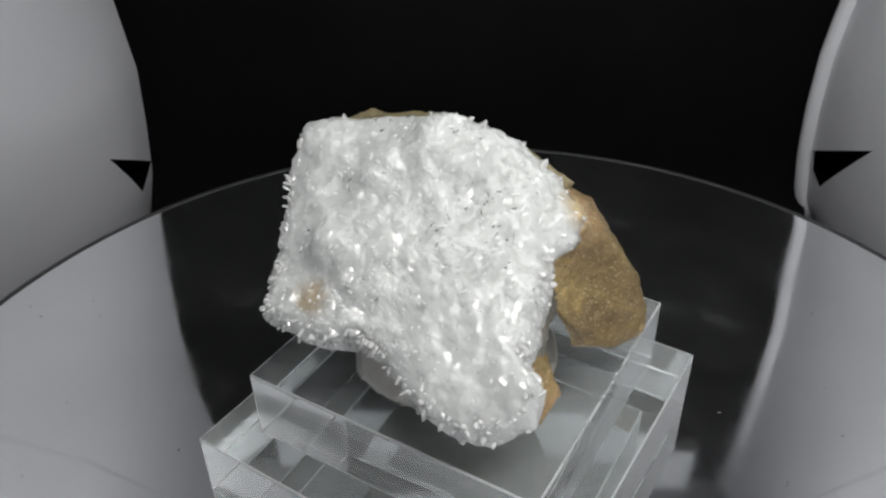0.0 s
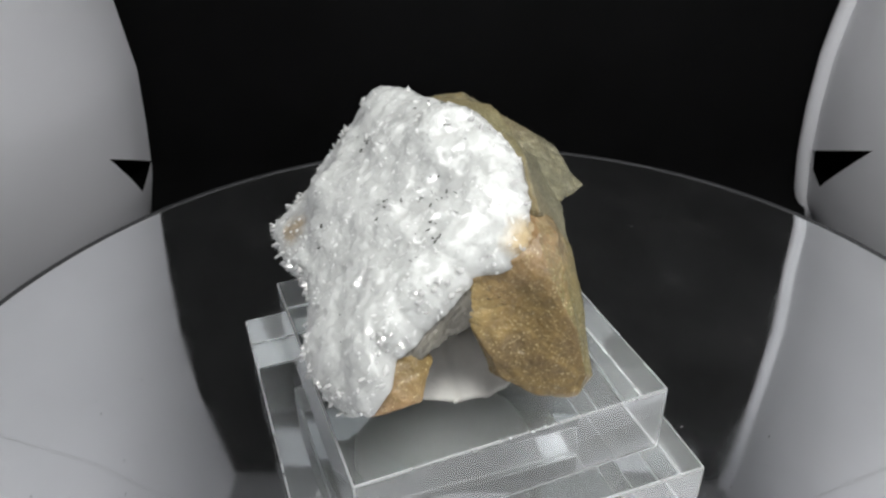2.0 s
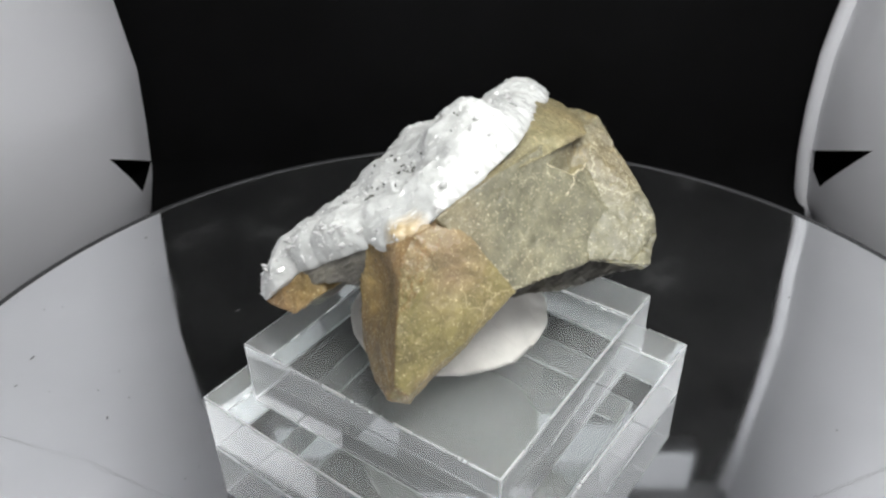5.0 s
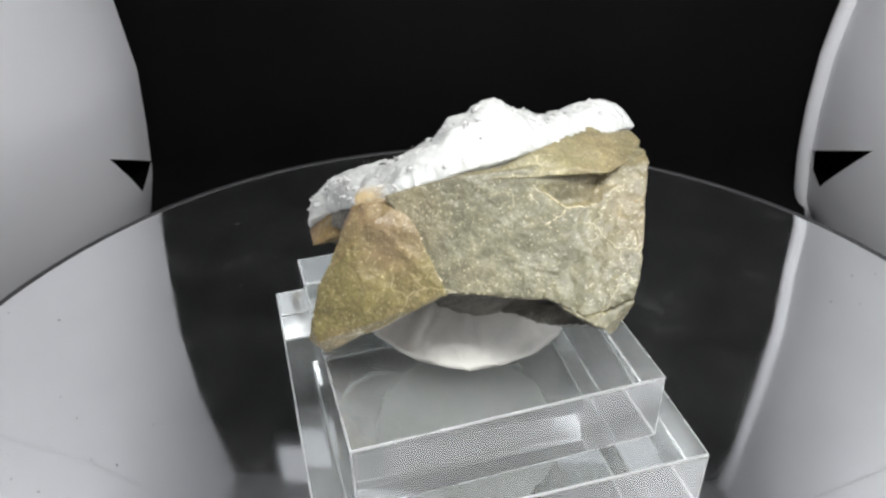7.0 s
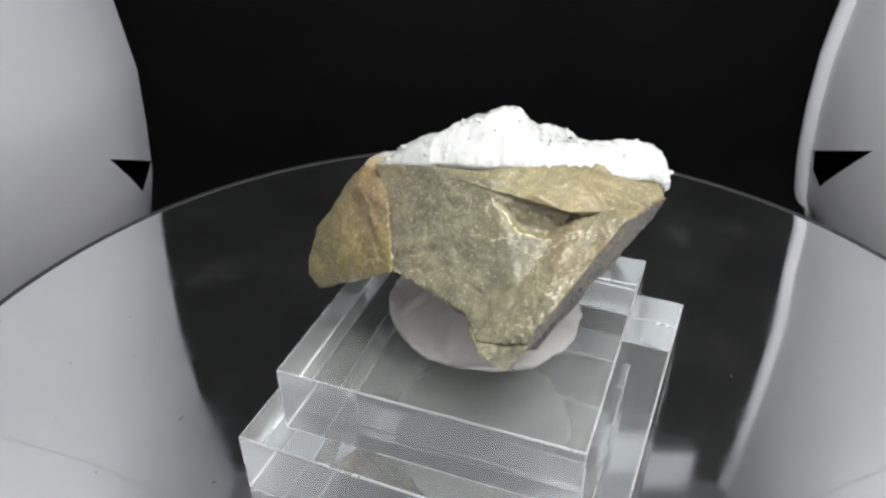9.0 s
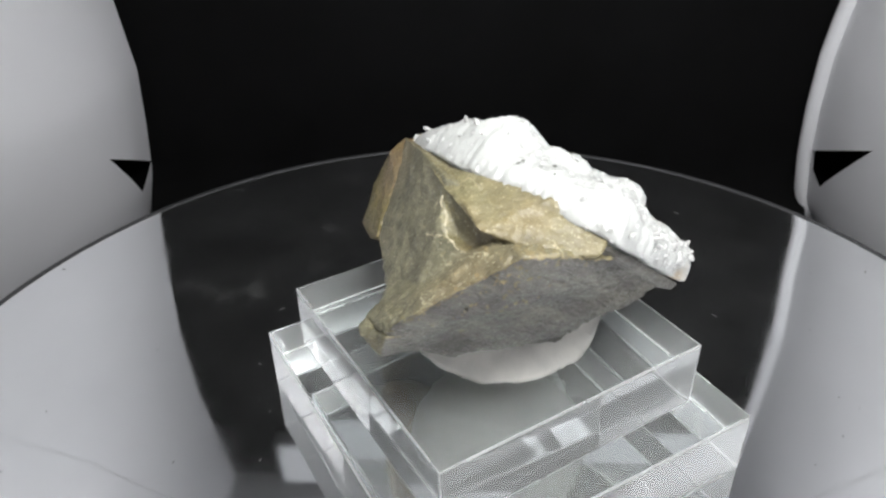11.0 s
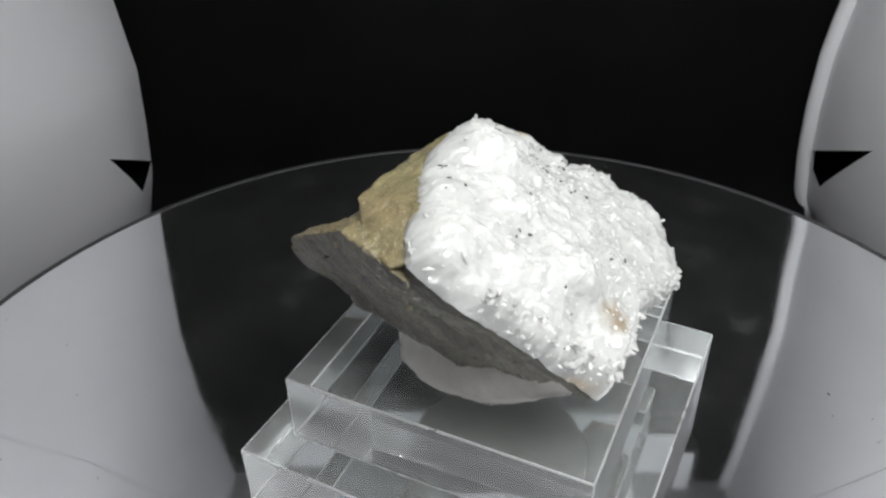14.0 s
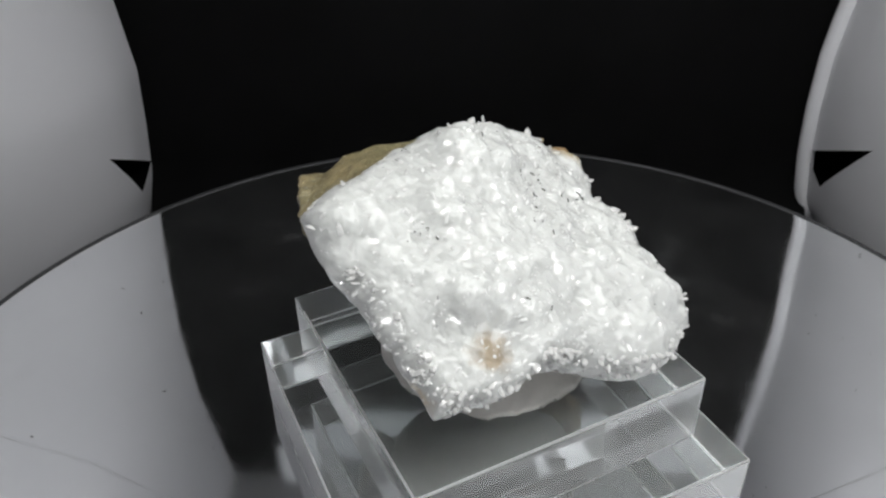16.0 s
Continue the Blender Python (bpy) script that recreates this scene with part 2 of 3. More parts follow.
def side_wall(name, x, sign, bow, apex, rear, low, lip, lean=0.0):
    """White folding sheet, bowed at its rear edge, with a slanting crease and a three-cornered gap low at the back."""
    root = new(name)
    tagged(root, "white plastic side sheet of the light box with slanting crease", "wall", kind="structure")
    zs, offs = [p[0] * MM for p in bow], [p[1] * MM for p in bow]

    def bowed(y, z):
        k = min(1.0, max(0.0, (y - 0.05) / 0.10))
        return float(np.interp(z, zs, offs)) * k * k * (3 - 2 * k) + lean * max(0.0, 0.09 - z) * (1 - k * k * (3 - 2 * k))

    def cut(bm, p, q, keep):
        """Cuts the sheet along a line in y and z; keep: which side stays (0 both)."""
        way = Vector((0, q[0] - p[0], q[1] - p[1]))
        normal = Vector((0, -way.z, way.y)).normalized()
        bmesh.ops.bisect_plane(bm, geom=bm.verts[:] + bm.edges[:] + bm.faces[:], plane_co=(0, p[0], p[1]), plane_no=normal,
                               clear_outer=keep < 0, clear_inner=keep > 0)

    def sheet(keep):
        bm = bmesh.new()
        ys = [FRONT + (0.158 - FRONT) * k / 60 for k in range(61)]
        hs = [-0.05 + 0.253 * k / 60 for k in range(61)]
        grid = [[bm.verts.new((x, y, z)) for z in hs] for y in ys]
        for a, b in zip(grid, grid[1:]):
            for i in range(60):
                bm.faces.new((a[i], b[i], b[i + 1], a[i + 1]))
        cut(bm, (0.0, -0.0254), (0.1343, 0.203), keep)
        corners = (apex, rear, low)
        for p, q in zip(corners, corners[1:] + corners[:1]):
            cut(bm, p, q, 0)
        gone = []
        for fc in bm.faces:
            c = fc.calc_center_median()
            turns = [(q[0] - p[0]) * (c.z - p[1]) - (q[1] - p[1]) * (c.y - p[0]) for p, q in zip(corners, corners[1:] + corners[:1])]
            if all(k <= 0 for k in turns) or all(k >= 0 for k in turns):
                gone.append(fc)
        bmesh.ops.delete(bm, geom=gone, context="FACES")
        for v in bm.verts:
            fold = 0.0
            if keep > 0:
                # the front half leans out a little from the crease on
                fold = 0.0005 + 0.02 * abs((v.co.y) * 0.228 - (v.co.z + 0.0254) * 0.134) / 0.265
            v.co.x += sign * (bowed(v.co.y, v.co.z) + fold)
        bmesh.ops.recalc_face_normals(bm, faces=bm.faces)
        return bm

    part("rear_sheet", sheet(-1), M_WALL, root, smooth=True)
    part("front_sheet", sheet(1), M_WALL, root, smooth=True)
    if lip < 0.001:
        return root
    bm = bmesh.new()
    rings = []
    for k in range(40):
        z = -0.05 + 0.252 * k / 39
        cx = x + sign * (bowed(0.157, z) - lip * 0.2)
        rings.append([bm.verts.new((cx + lip * math.cos(radians(a)), 0.156 + lip * math.sin(radians(a)), z)) for a in range(0, 360, 30)])
    for a, b in zip(rings, rings[1:]):
        for i in range(12):
            bm.faces.new((a[i], a[(i + 1) % 12], b[(i + 1) % 12], b[i]))
    bm.faces.new(rings[0][::-1])
    bm.faces.new(rings[-1])
    bmesh.ops.recalc_face_normals(bm, faces=bm.faces)
    part("rolled_edge", bm, M_WALL, root, smooth=True)
    return root


def closure():
    bm = bmesh.new()
    box(bm, -0.16, 0.16, FRONT, 0.168, ROOF_Z, ROOF_Z + 0.003)
    tagged(link_mesh("ceiling", bm, M_ROOF), "unseen roof sheet of the light box, greyed to bounce less light", "ceiling", kind="structure")
    bm = bmesh.new()
    box(bm, -0.16, 0.16, FRONT, 0.168, FLOOR_Z - 0.004, FLOOR_Z)
    tagged(link_mesh("floor", bm, M_BODY), "dark floor board of the light box", "floor", kind="structure")
    bm = bmesh.new()
    box(bm, -0.16, 0.16, 0.164, 0.168, FLOOR_Z, ROOF_Z)
    tagged(link_mesh("wall_back", bm, M_CLOTH), "black cloth back of the light box", "wall", kind="structure")
    for nm, x0, x1 in (("wall_outer_left", -0.166, -0.162), ("wall_outer_right", 0.162, 0.166)):
        bm = bmesh.new()
        box(bm, x0, x1, FRONT, 0.168, FLOOR_Z, ROOF_Z)
        tagged(link_mesh(nm, bm, M_CLOTH), "black outer cloth of the light box", "wall", kind="structure")


def front_bounce():
    """Added, unseen white sheet that bounces fill light; square opening to look through."""
    bm = bmesh.new()
    y0, y1 = FRONT - 0.002, FRONT
    box(bm, -0.16, -0.045, y0, y1, FLOOR_Z, ROOF_Z)
    box(bm, 0.045, 0.16, y0, y1, FLOOR_Z, ROOF_Z)
    box(bm, -0.045, 0.045, y0, y1, FLOOR_Z, 0.08)
    box(bm, -0.045, 0.045, y0, y1, 0.16, ROOF_Z)
    tagged(link_mesh("bounce_sheet", bm, M_WALL), "added white front sheet that bounces fill light, with a viewing opening", "wall", kind="structure")


def light_bar():
    root = new("light_bar")
    tagged(root, "white strip lamp with pale diffuser along the roof edge", "lamp")
    bm = bmesh.new()
    box(bm, -0.093, 0.104, 0.150, 0.1585, 0.170, 0.196, 0.001)
    part("housing", bm, M_EDGE, root)
    bm = bmesh.new()
    box(bm, -0.090, 0.101, 0.1475, 0.1498, 0.1715, 0.1945, 0.0006)
    part("diffuser", bm, M_LED, root)
    return root


def roof_strip(y, depth):
    root = new("strip_lamp")
    tagged(root, "white strip lamp fixed under the roof of the light box", "lamp", "strip lamps of the light box")
    bm = bmesh.new()
    box(bm, -0.0175, 0.0895, y - depth / 2 - 0.004, y + depth / 2 + 0.004, 0.2005, 0.2035, 0.0005)
    part("housing", bm, M_WALL, root)
    bm = bmesh.new()
    box(bm, -0.014, 0.086, y - depth / 2, y + depth / 2, 0.1992, 0.2003, 0.0003)
    part("diffuser", bm, M_LED, root)


roof_strip(0.015, 0.06)
roof_strip(-0.056, 0.06)
backdrop()
side_wall("wall_left", WALL_L, -1, [(-50, 1.5), (-32, -3), (-13, -5), (9, -6.5), (33, -4), (55, -1.5), (79, 0.5), (110, 2.0), (147, 0.5), (184, -5), (205, -8)],
          (0.131, -0.012), (0.158, -0.027), (0.147, -0.034), 0.0, 0.3)
side_wall("wall_right", WALL_R, 1, [(-50, 3), (-40, -2.5), (-22, -5.2), (-4, -6.2), (15, -6), (32, -4), (53, 0.5), (74, 1), (103, 3), (139, 2), (175, 0), (205, -3)],
          (0.115, 0.0), (0.158, -0.022), (0.142, -0.028), 0.0030)
closure()
front_bounce()
light_bar()

# ---- turntable ----


def disc_mesh(r0, r1, z0, z1, n=128, chamfer=0.0):
    bm = bmesh.new()
    rows = [(r1 - chamfer, z1), (r1, z1 - chamfer), (r1, z0)] if chamfer else [(r1, z1), (r1, z0)]
    rings = [[bm.verts.new((r * math.cos(2 * math.pi * i / n), r * math.sin(2 * math.pi * i / n), z)) for i in range(n)] for r, z in rows]
    bm.faces.new(rings[0])
    bm.faces.new(rings[-1][::-1])
    for a, b in zip(rings, rings[1:]):
        for i in range(n):
            j = (i + 1) % n
            bm.faces.new((a[i], b[i], b[j], a[j]))
    bmesh.ops.recalc_face_normals(bm, faces=bm.faces)
    return bm


def turntable():
    root = new("turntable")
    tagged(root, "round turntable with a dusty dark mirror top", "turntable")
    part("mirror_plate", disc_mesh(0, 0.1152, -0.003, 0.0, chamfer=0.0), M_MIRROR, root, "dusty dark mirror plate")
    rim = bmesh.new()
    n = 160
    prof = [(0.11525, -0.0032), (0.1172, -0.0032), (0.1172, -0.0004), (0.1168, 0.0001), (0.1162, 0.0003), (0.1157, 0.0002), (0.11525, -0.0001)]
    rings = [[rim.verts.new((r * math.cos(2 * math.pi * i / n), r * math.sin(2 * math.pi * i / n), z)) for r, z in prof] for i in range(n)]
    for i in range(n):
        a, b = rings[i], rings[(i + 1) % n]
        for k in range(len(prof)):
            m = (k + 1) % len(prof)
            rim.faces.new((a[k], b[k], b[m], a[m]))
    bmesh.ops.recalc_face_normals(rim, faces=rim.faces)
    part("edge_ring", rim, M_EDGE, root, "thin grey edge ring", True)
    part("base", disc_mesh(0, 0.085, -0.048, -0.0034, chamfer=0.003), M_BODY, root, "black plastic base")
    rnd = random.Random(4)
    bm = bmesh.new()
    for k in range(230):
        r, a = 0.114 * math.sqrt(rnd.random()), rnd.uniform(0, 2 * math.pi)
        c = Vector((r * math.cos(a), r * math.sin(a), 0.00006))
        s, turn = rnd.choice((0.05, 0.06, 0.09, 0.14)) * MM, rnd.uniform(0, 3)
        ln = s * rnd.choice((1, 1, 1, 1.5, 3, 6))
        if k % 22 == 0:
            s, ln = rnd.uniform(0.1, 0.18) * MM, rnd.uniform(0.2, 0.5) * MM
        pts = []
        for i in range(5):
            b = 2 * math.pi * i / 5
            q = Vector((ln * math.cos(b), s * math.sin(b), 0))
            q.rotate(Euler((0, 0, turn)))
            pts.append(q)
        lo = [bm.verts.new(c + q) for q in pts]
        top = bm.verts.new(c + Vector((0, 0, min(s, 0.12 * MM) * 0.5)))
        for i in range(5):
            bm.faces.new((lo[i], lo[(i + 1) % 5], top))
    tagged(part("dust", bm, M_DUST, root, "pale dust specks and lint"), kind="stuff")
    return root


def acrylic_stand():
    root = new("display_stand")
    tagged(root, "clear acrylic two-step square display stand", "stand")
    for nm, cx, cy, side, rz, z0, z1 in (("lower_block", -2.3, -3.8, 63.6, -30.5, 0.1, 12.78), ("upper_block", -1.2, -3.4, 50.8, -28.9, 12.84, 25.8)):
        bm = bmesh.new()
        h = side / 2 * MM
        box(bm, -h, h, -h, h, z0 * MM, z1 * MM, 0.3 * MM)
        bmesh.ops.transform(bm, matrix=pose(cx * MM, cy * MM, 0, 0, 0, rz), verts=bm.verts)
        bm.normal_update()
        for fc in bm.faces:
            flat = max(abs(fc.normal.z), abs(fc.normal.to_2d().dot((math.cos(radians(rz)), math.sin(radians(rz))))), abs(fc.normal.to_2d().dot((-math.sin(radians(rz)), math.cos(radians(rz))))))
            fc.material_index = 2 if flat < 0.99 else (1 if abs(fc.normal.z) < 0.9 else 0)
        block = part(nm, bm, M_ACRYL, root)
        block.data.materials.append(M_SAWN)
        block.data.materials.append(M_FROST)
        block.visible_shadow = False
    return root


def putty():
    bm = bmesh.new()
    n = 144
    prof = [(0.0, 33.5), (6.0, 33.3), (8.0, 32.7), (10.0, 32.0), (11.5, 31.0), (13.0, 30.0), (14.3, 29.0), (15.6, 27.9), (16.5, 27.2), (17.2, 26.7), (17.8, 26.2), (17.4, 25.9), (0.0, 25.9)]
    rings = []
    for r, z in prof[1:-1]:
        ring = []
        for i in range(n):
            a = 2 * math.pi * i / n
            w = 0.96 + 0.07 * noise.noise((1.3 * math.cos(a), 1.3 * math.sin(a), 5)) + 0.03 * noise.noise((4 * math.cos(a), 4 * math.sin(a), r * 0.2))
            dz = -0.9 * max(0.0, 0.10 - abs(noise.noise((r * 0.13 * math.cos(a), r * 0.13 * math.sin(a), 7)))) * 8 + 0.7 * noise.noise((r * 0.3 * math.cos(a), r * 0.3 * math.sin(a), 2)) if 26.1 < z else 0.0
            ring.append(bm.verts.new(((-3.2 + r * w * math.cos(a)) * MM, (-4.6 + r * w * math.sin(a)) * MM, (z + dz) * MM)))
        rings.append(ring)
    for a, b in zip(rings, rings[1:]):
        for i in range(n):
            j = (i + 1) % n
            bm.faces.new((a[i], b[i], b[j], a[j]))
    bm.faces.new(rings[0])
    bm.faces.new(rings[-1][::-1])
    bmesh.ops.recalc_face_normals(bm, faces=bm.faces)
    return tagged(link_mesh("putty", bm, M_PUTTY, True), "flattened wad of white mounting putty under the stone", "putty")


# ---- the mineral: built on the plane under its crystal crust, lengths in millimetres ----

# outline of the crust round its middle, and its height at a few places
MID = Vector((-4.0, -5.0))
RIM = [(4.2, -34), (10, -32.6), (12, -29), (10.8, -25), (12.8, -19.5), (15, -14.8), (15.9, -10.6), (19.6, -8), (21.8, -4.5), (19.8, 0.5),
       (15.6, 7.3), (10, 12.3), (4.2, 15.5), (-3, 17.6), (-9, 18.8), (-14.6, 20.2), (-18.6, 19.8), (-21.4, 14.6), (-22.8, 6), (-25, -1.2), (-26.6, -7),
       (-27.8, -10.6), (-24, -13), (-18.4, -16.6), (-13.2, -17.4), (-10, -20.6), (-8.1, -23.5), (-5.6, -28.2), (-2, -31.8)]
HEIGHTS = [(-13.4, 7.8, 7.2), (8.4, 7.6, 8.2), (9.2, 0.7, 6.4), (7.6, -8.4, 8.0), (-7.9, -10.5, 9.4), (-1.2, -7.7, 9.6), (-18, -9.6, 7.4), (8.3, -22.5, 10.2), (12.1, 5.1, 6.2), (-6.9, -3.5, 10),
           (-1.2, 14.4, 6.2), (-4.9, 14.6, 6.3), (-13.5, -3.4, 10.8), (11.5, -7.6, 7.0), (-4.2, -13.9, 8.3), (-4.7, 6.4, 9.8), (2.6, 10.8, 11.0), (6.0, 5.6, 10.6), (4.0, 8.0, 10.8), (-7.9, -22.0, 7.5), (-14.8, 14.6, 7.5),
           (11.5, -16.2, 9.4), (4.9, -31.5, 7.4), (17.7, -6.9, 4.0), (-8.8, 17.6, 5.6), (19, -1, 3.4), (-22, -3, 5.6), (-21, 11, 5.6), (0, -26, 8.8), (3, -16, 9.4)]


def rim_radius():
    """The outline as a radius for each of 360 directions."""
    pol = sorted((math.atan2(v - MID.y, u - MID.x), math.hypot(u - MID.x, v - MID.y)) for u, v in RIM)
    ang, rad = [p[0] for p in pol], [p[1] for p in pol]
    ang = [ang[-1] - 2 * math.pi] + ang + [ang[0] + 2 * math.pi]
    rad = [rad[-1]] + rad + [rad[0]]
    

    def radius(a):
        ragged = 1 + 0.014 * noise.noise((7 * math.cos(a), 7 * math.sin(a), 0)) + 0.012 * noise.noise((22 * math.cos(a), 22 * math.sin(a), 4))
        return float(np.interp((a + math.pi) % (2 * math.pi) - math.pi, ang, rad)) * ragged

    return radius


RADIUS = rim_radius()


def crust_height(u, v):
    top = low = 0.0
    for a, b, h in HEIGHTS:
        w = 1.0 / ((u - a) ** 2 + (v - b) ** 2 + 4.0) ** 1.6
        top, low = top + w * h, low + w
    return top / low


# how high the lower edge of the crust lies, by direction in degrees: it lifts off between foot and leg
LIFT = [(-180, 0.9), (-100, 0.9), (-76, 1.5), (-60, 4.0), (-54, 4.5), (-40, 3.6), (-27, 3.0), (-16, 2.0), (-6, 1.0), (10, 0.9), (180, 0.9)]


def edge_height(a):
    deg = (math.degrees(a) + 180) % 360 - 180
    return float(np.interp(deg, [p[0] for p in LIFT], [p[1] for p in LIFT]))


def crust_point(a, s):
    """A place on the crust: direction a, share s of the way to its edge."""
    r = RADIUS(a) * s
    u, v = MID.x + r * math.cos(a), MID.y + r * math.sin(a)
    low = edge_height(a)
    h = low + (crust_height(u, v) - low) * (1 - s ** 12) ** 0.5
    h += (0.7 * noise.noise((u * 0.22, v * 0.22, 3)) + 0.3 * noise.noise((u * 0.6, v * 0.6, 9))) * (1 - s ** 10)
    return Vector((u, v, h))


def druse(p):
    """Relief of close-set crystal tips, in millimetres."""
    q = p + 0.5 * noise.noise_vector(p * 0.9)
    near = noise.voronoi(q * 0.85)[0]
    fine = noise.voronoi(q * 1.7)[0]
    big = noise.voronoi(q * 0.42)[0]
    return 0.24 * (0.55 - big[0]) + 0.24 * (0.5 - near[0]) + 0.14 * (0.45 - fine[0]) + 0.35 * noise.noise(p * 0.35)


def crust_mesh():
    bm = bmesh.new()
    n, rows = 520, 110
    rings = []
    for k in range(1, rows + 1):
        s = (k / rows) ** 0.8
        rings.append([bm.verts.new(crust_point(2 * math.pi * i / n, s)) for i in range(n)])
    for s, h in ((1.0, -0.2), (0.985, -0.4), (0.95, -0.6), (0.6, None)):
        ring = []
        for i in range(n):
            a = 2 * math.pi * i / n
            r = RADIUS(a) * s
            z = -0.8 if h is None else edge_height(a) + h
            ring.append(bm.verts.new((MID.x + r * math.cos(a), MID.y + r * math.sin(a), z + 0.4 * noise.noise((5 * math.cos(a), 5 * math.sin(a), s)))))
        rings.append(ring)
    bm.faces.new(rings[0])
    bm.faces.new(rings[-1][::-1])
    for a, b in zip(rings, rings[1:]):
        for i in range(n):
            j = (i + 1) % n
            bm.faces.new((a[i], b[i], b[j], a[j]))
    bmesh.ops.recalc_face_normals(bm, faces=bm.faces)
    bm.normal_update()
    top = {v for ring in rings[:rows] for v in ring}
    moves = [(v, v.normal * druse(v.co)) for v in top]
    for v, d in moves:
        v.co = v.co + d
    bmesh.ops.transform(bm, matrix=SEAT, verts=bm.verts)
    return bm


def backing():
    """A thin skin of stone under the whole crust."""
    bm = bmesh.new()
    n = 180
    rings = []
    for s, h in ((0.0, -0.3), (0.8, -0.3), (0.975, None), (0.955, -1.4), (0.8, -2.4), (0.4, -2.6), (0.0, -2.6)):
        ring = []
        for i in range(n):
            a = 2 * math.pi * i / n
            r = RADIUS(a) * max(s, 0.01)
            low = edge_height(a)
            p = Vector((MID.x + r * math.cos(a), MID.y + r * math.sin(a), low - 0.55 if h is None else (h + (low - 0.9) * 0.8 if s > 0.85 else h)))
            h = 0 if h is None else h
            p.z += 0.5 * noise.noise(p * 0.5) + 0.25 * noise.noise(p * 1.4) if h < -1.5 else 0.0
            ring.append(bm.verts.new(p))
        rings.append(ring)
    for a, b in zip(rings, rings[1:]):
        for i in range(n):
            j = (i + 1) % n
            bm.faces.new((a[i], b[i], b[j], a[j]))
    bm.faces.new(rings[0])
    bm.faces.new(rings[-1][::-1])
    bmesh.ops.recalc_face_normals(bm, faces=bm.faces)
    bmesh.ops.transform(bm, matrix=SEAT, verts=bm.verts)
    return bm


def crust_normal(a, s):
    p = crust_point(a, s)
    nrm = (crust_point(a + 0.03, s) - p).cross(crust_point(a, max(0.02, s - 0.02)) - p)
    if nrm.z < 0:
        nrm = -nrm
    return p, nrm.normalized()


def point_shape(r, ln, rnd):
    """A six-sided prism with a slanting six-faced tip, standing on its origin along z."""
    verts = []
    for step, scale in ((0, 1.0), (ln, 0.93)):
        for i in range(6):
            b = math.pi * i / 3
            wob = scale * (1.25 if i % 3 == 0 else 0.9)
            verts.append(Vector((math.cos(b) * r * wob, math.sin(b) * r * wob, step + (0.15 * r * (i % 2) if step else 0))))
    verts.append(Vector((r * rnd.uniform(-0.4, 0.4), r * rnd.uniform(-0.4, 0.4), ln + r * 1.3)))
    faces = []
    for i in range(6):
        j = (i + 1) % 6
        faces.append((i, j, 6 + j, 6 + i))
        faces.append((6 + i, 6 + j, 12))
    return verts, faces


def crystals_mesh(count, seed):
    """Close-set small points: most stand up from the crust, every ninth lies flat and glints."""
    rnd = random.Random(seed)
    verts, faces = [], []
    for k in range(count):
        a = rnd.uniform(0, 2 * math.pi)
        s = min(0.995, rnd.random() ** 0.5) if k % 4 else 1 - 0.08 * rnd.random() ** 2
        p, nrm = crust_normal(a, s)
        tilt = Vector((rnd.gauss(0, 1), rnd.gauss(0, 1), rnd.gauss(0, 1)))
        tilt = (tilt - nrm * tilt.dot(nrm)).normalized()
        if s > 0.88 and (a < 2.4 or a > 5.9) and k % 8:
            continue
        if k % 9:
            axis = (nrm + tilt * rnd.uniform(0.1, 1.3)).normalized()
            r = 0.18 + 0.3 * rnd.random() ** 2
            vs, fs = point_shape(r, r * rnd.uniform(0.6, 1.5), rnd)
            base = p + nrm * (druse(p) - r * 1.1) - axis * r * 0.9
        else:
            axis = (nrm * rnd.uniform(0.05, 0.4) + tilt).normalized()
            r = rnd.choice((0.10, 0.13, 0.17, 0.22))
            vs, fs = point_shape(r, r * rnd.uniform(3.0, 6.0), rnd)
            base = p + nrm * (druse(p) - r * 0.55) - axis * r * 1.5
        turn = axis.to_track_quat("Z", "Y").to_matrix()
        first = len(verts)
        verts += [SEAT @ (base + turn @ v) for v in vs]
        faces += [tuple(first + i for i in f) for f in fs]
    me = bpy.data.meshes.new("crystal_druse")
    me.from_pydata(verts, [], faces)
    return me


def rim_crystals(root, count, seed):
    """The larger points that stick out round the edge of the crust, each a piece of its own."""
    rnd = random.Random(seed)
    shapes = []
    for r, ln in ((0.24, 0.7), (0.3, 1.05), (0.4, 0.8), (0.48, 1.15), (0.26, 1.4), (0.34, 0.55)):
        vs, fs = point_shape(r, ln, rnd)
        me = bpy.data.meshes.new("crystal")
        me.from_pydata([v * MM for v in vs], [], fs)
        me.materials.append(M_CRYSTAL)
        shapes.append(me)
    for k in range(count):
        a = rnd.uniform(0, 2 * math.pi)
        # the broken edge behind, against the stone, bears few of them
        if (a < 2.4 or a > 5.9) and rnd.random() < 0.85:
            a = rnd.uniform(math.pi * 0.95, 1.6 * math.pi)
        s = rnd.uniform(0.9, 0.998)
        p, nrm = crust_normal(a, s)
        out = Vector((math.cos(a), math.sin(a), 0))
        axis = (nrm + 0.8 * out + 0.6 * Vector((rnd.gauss(0, 1), rnd.gauss(0, 1), rnd.gauss(0, 0.8)))).normalized()
        ob = new("crystal", rnd.choice(shapes))
        ob.parent = root
        turn = (SEAT.to_3x3() * 1000.0 @ axis).to_track_quat("Z", "Y")
        ob.matrix_basis = Matrix.LocRotScale(SEAT @ (p - axis * rnd.uniform(0.4, 1.2)), turn, None) @ pose(0, 0, 0, 0, 0, rnd.uniform(0, 60))


def face_out(bm):
    bmesh.ops.recalc_face_normals(bm, faces=bm.faces)
    if bm.calc_volume(signed=True) < 0:
        bmesh.ops.reverse_faces(bm, faces=bm.faces[:])
    bm.normal_update()


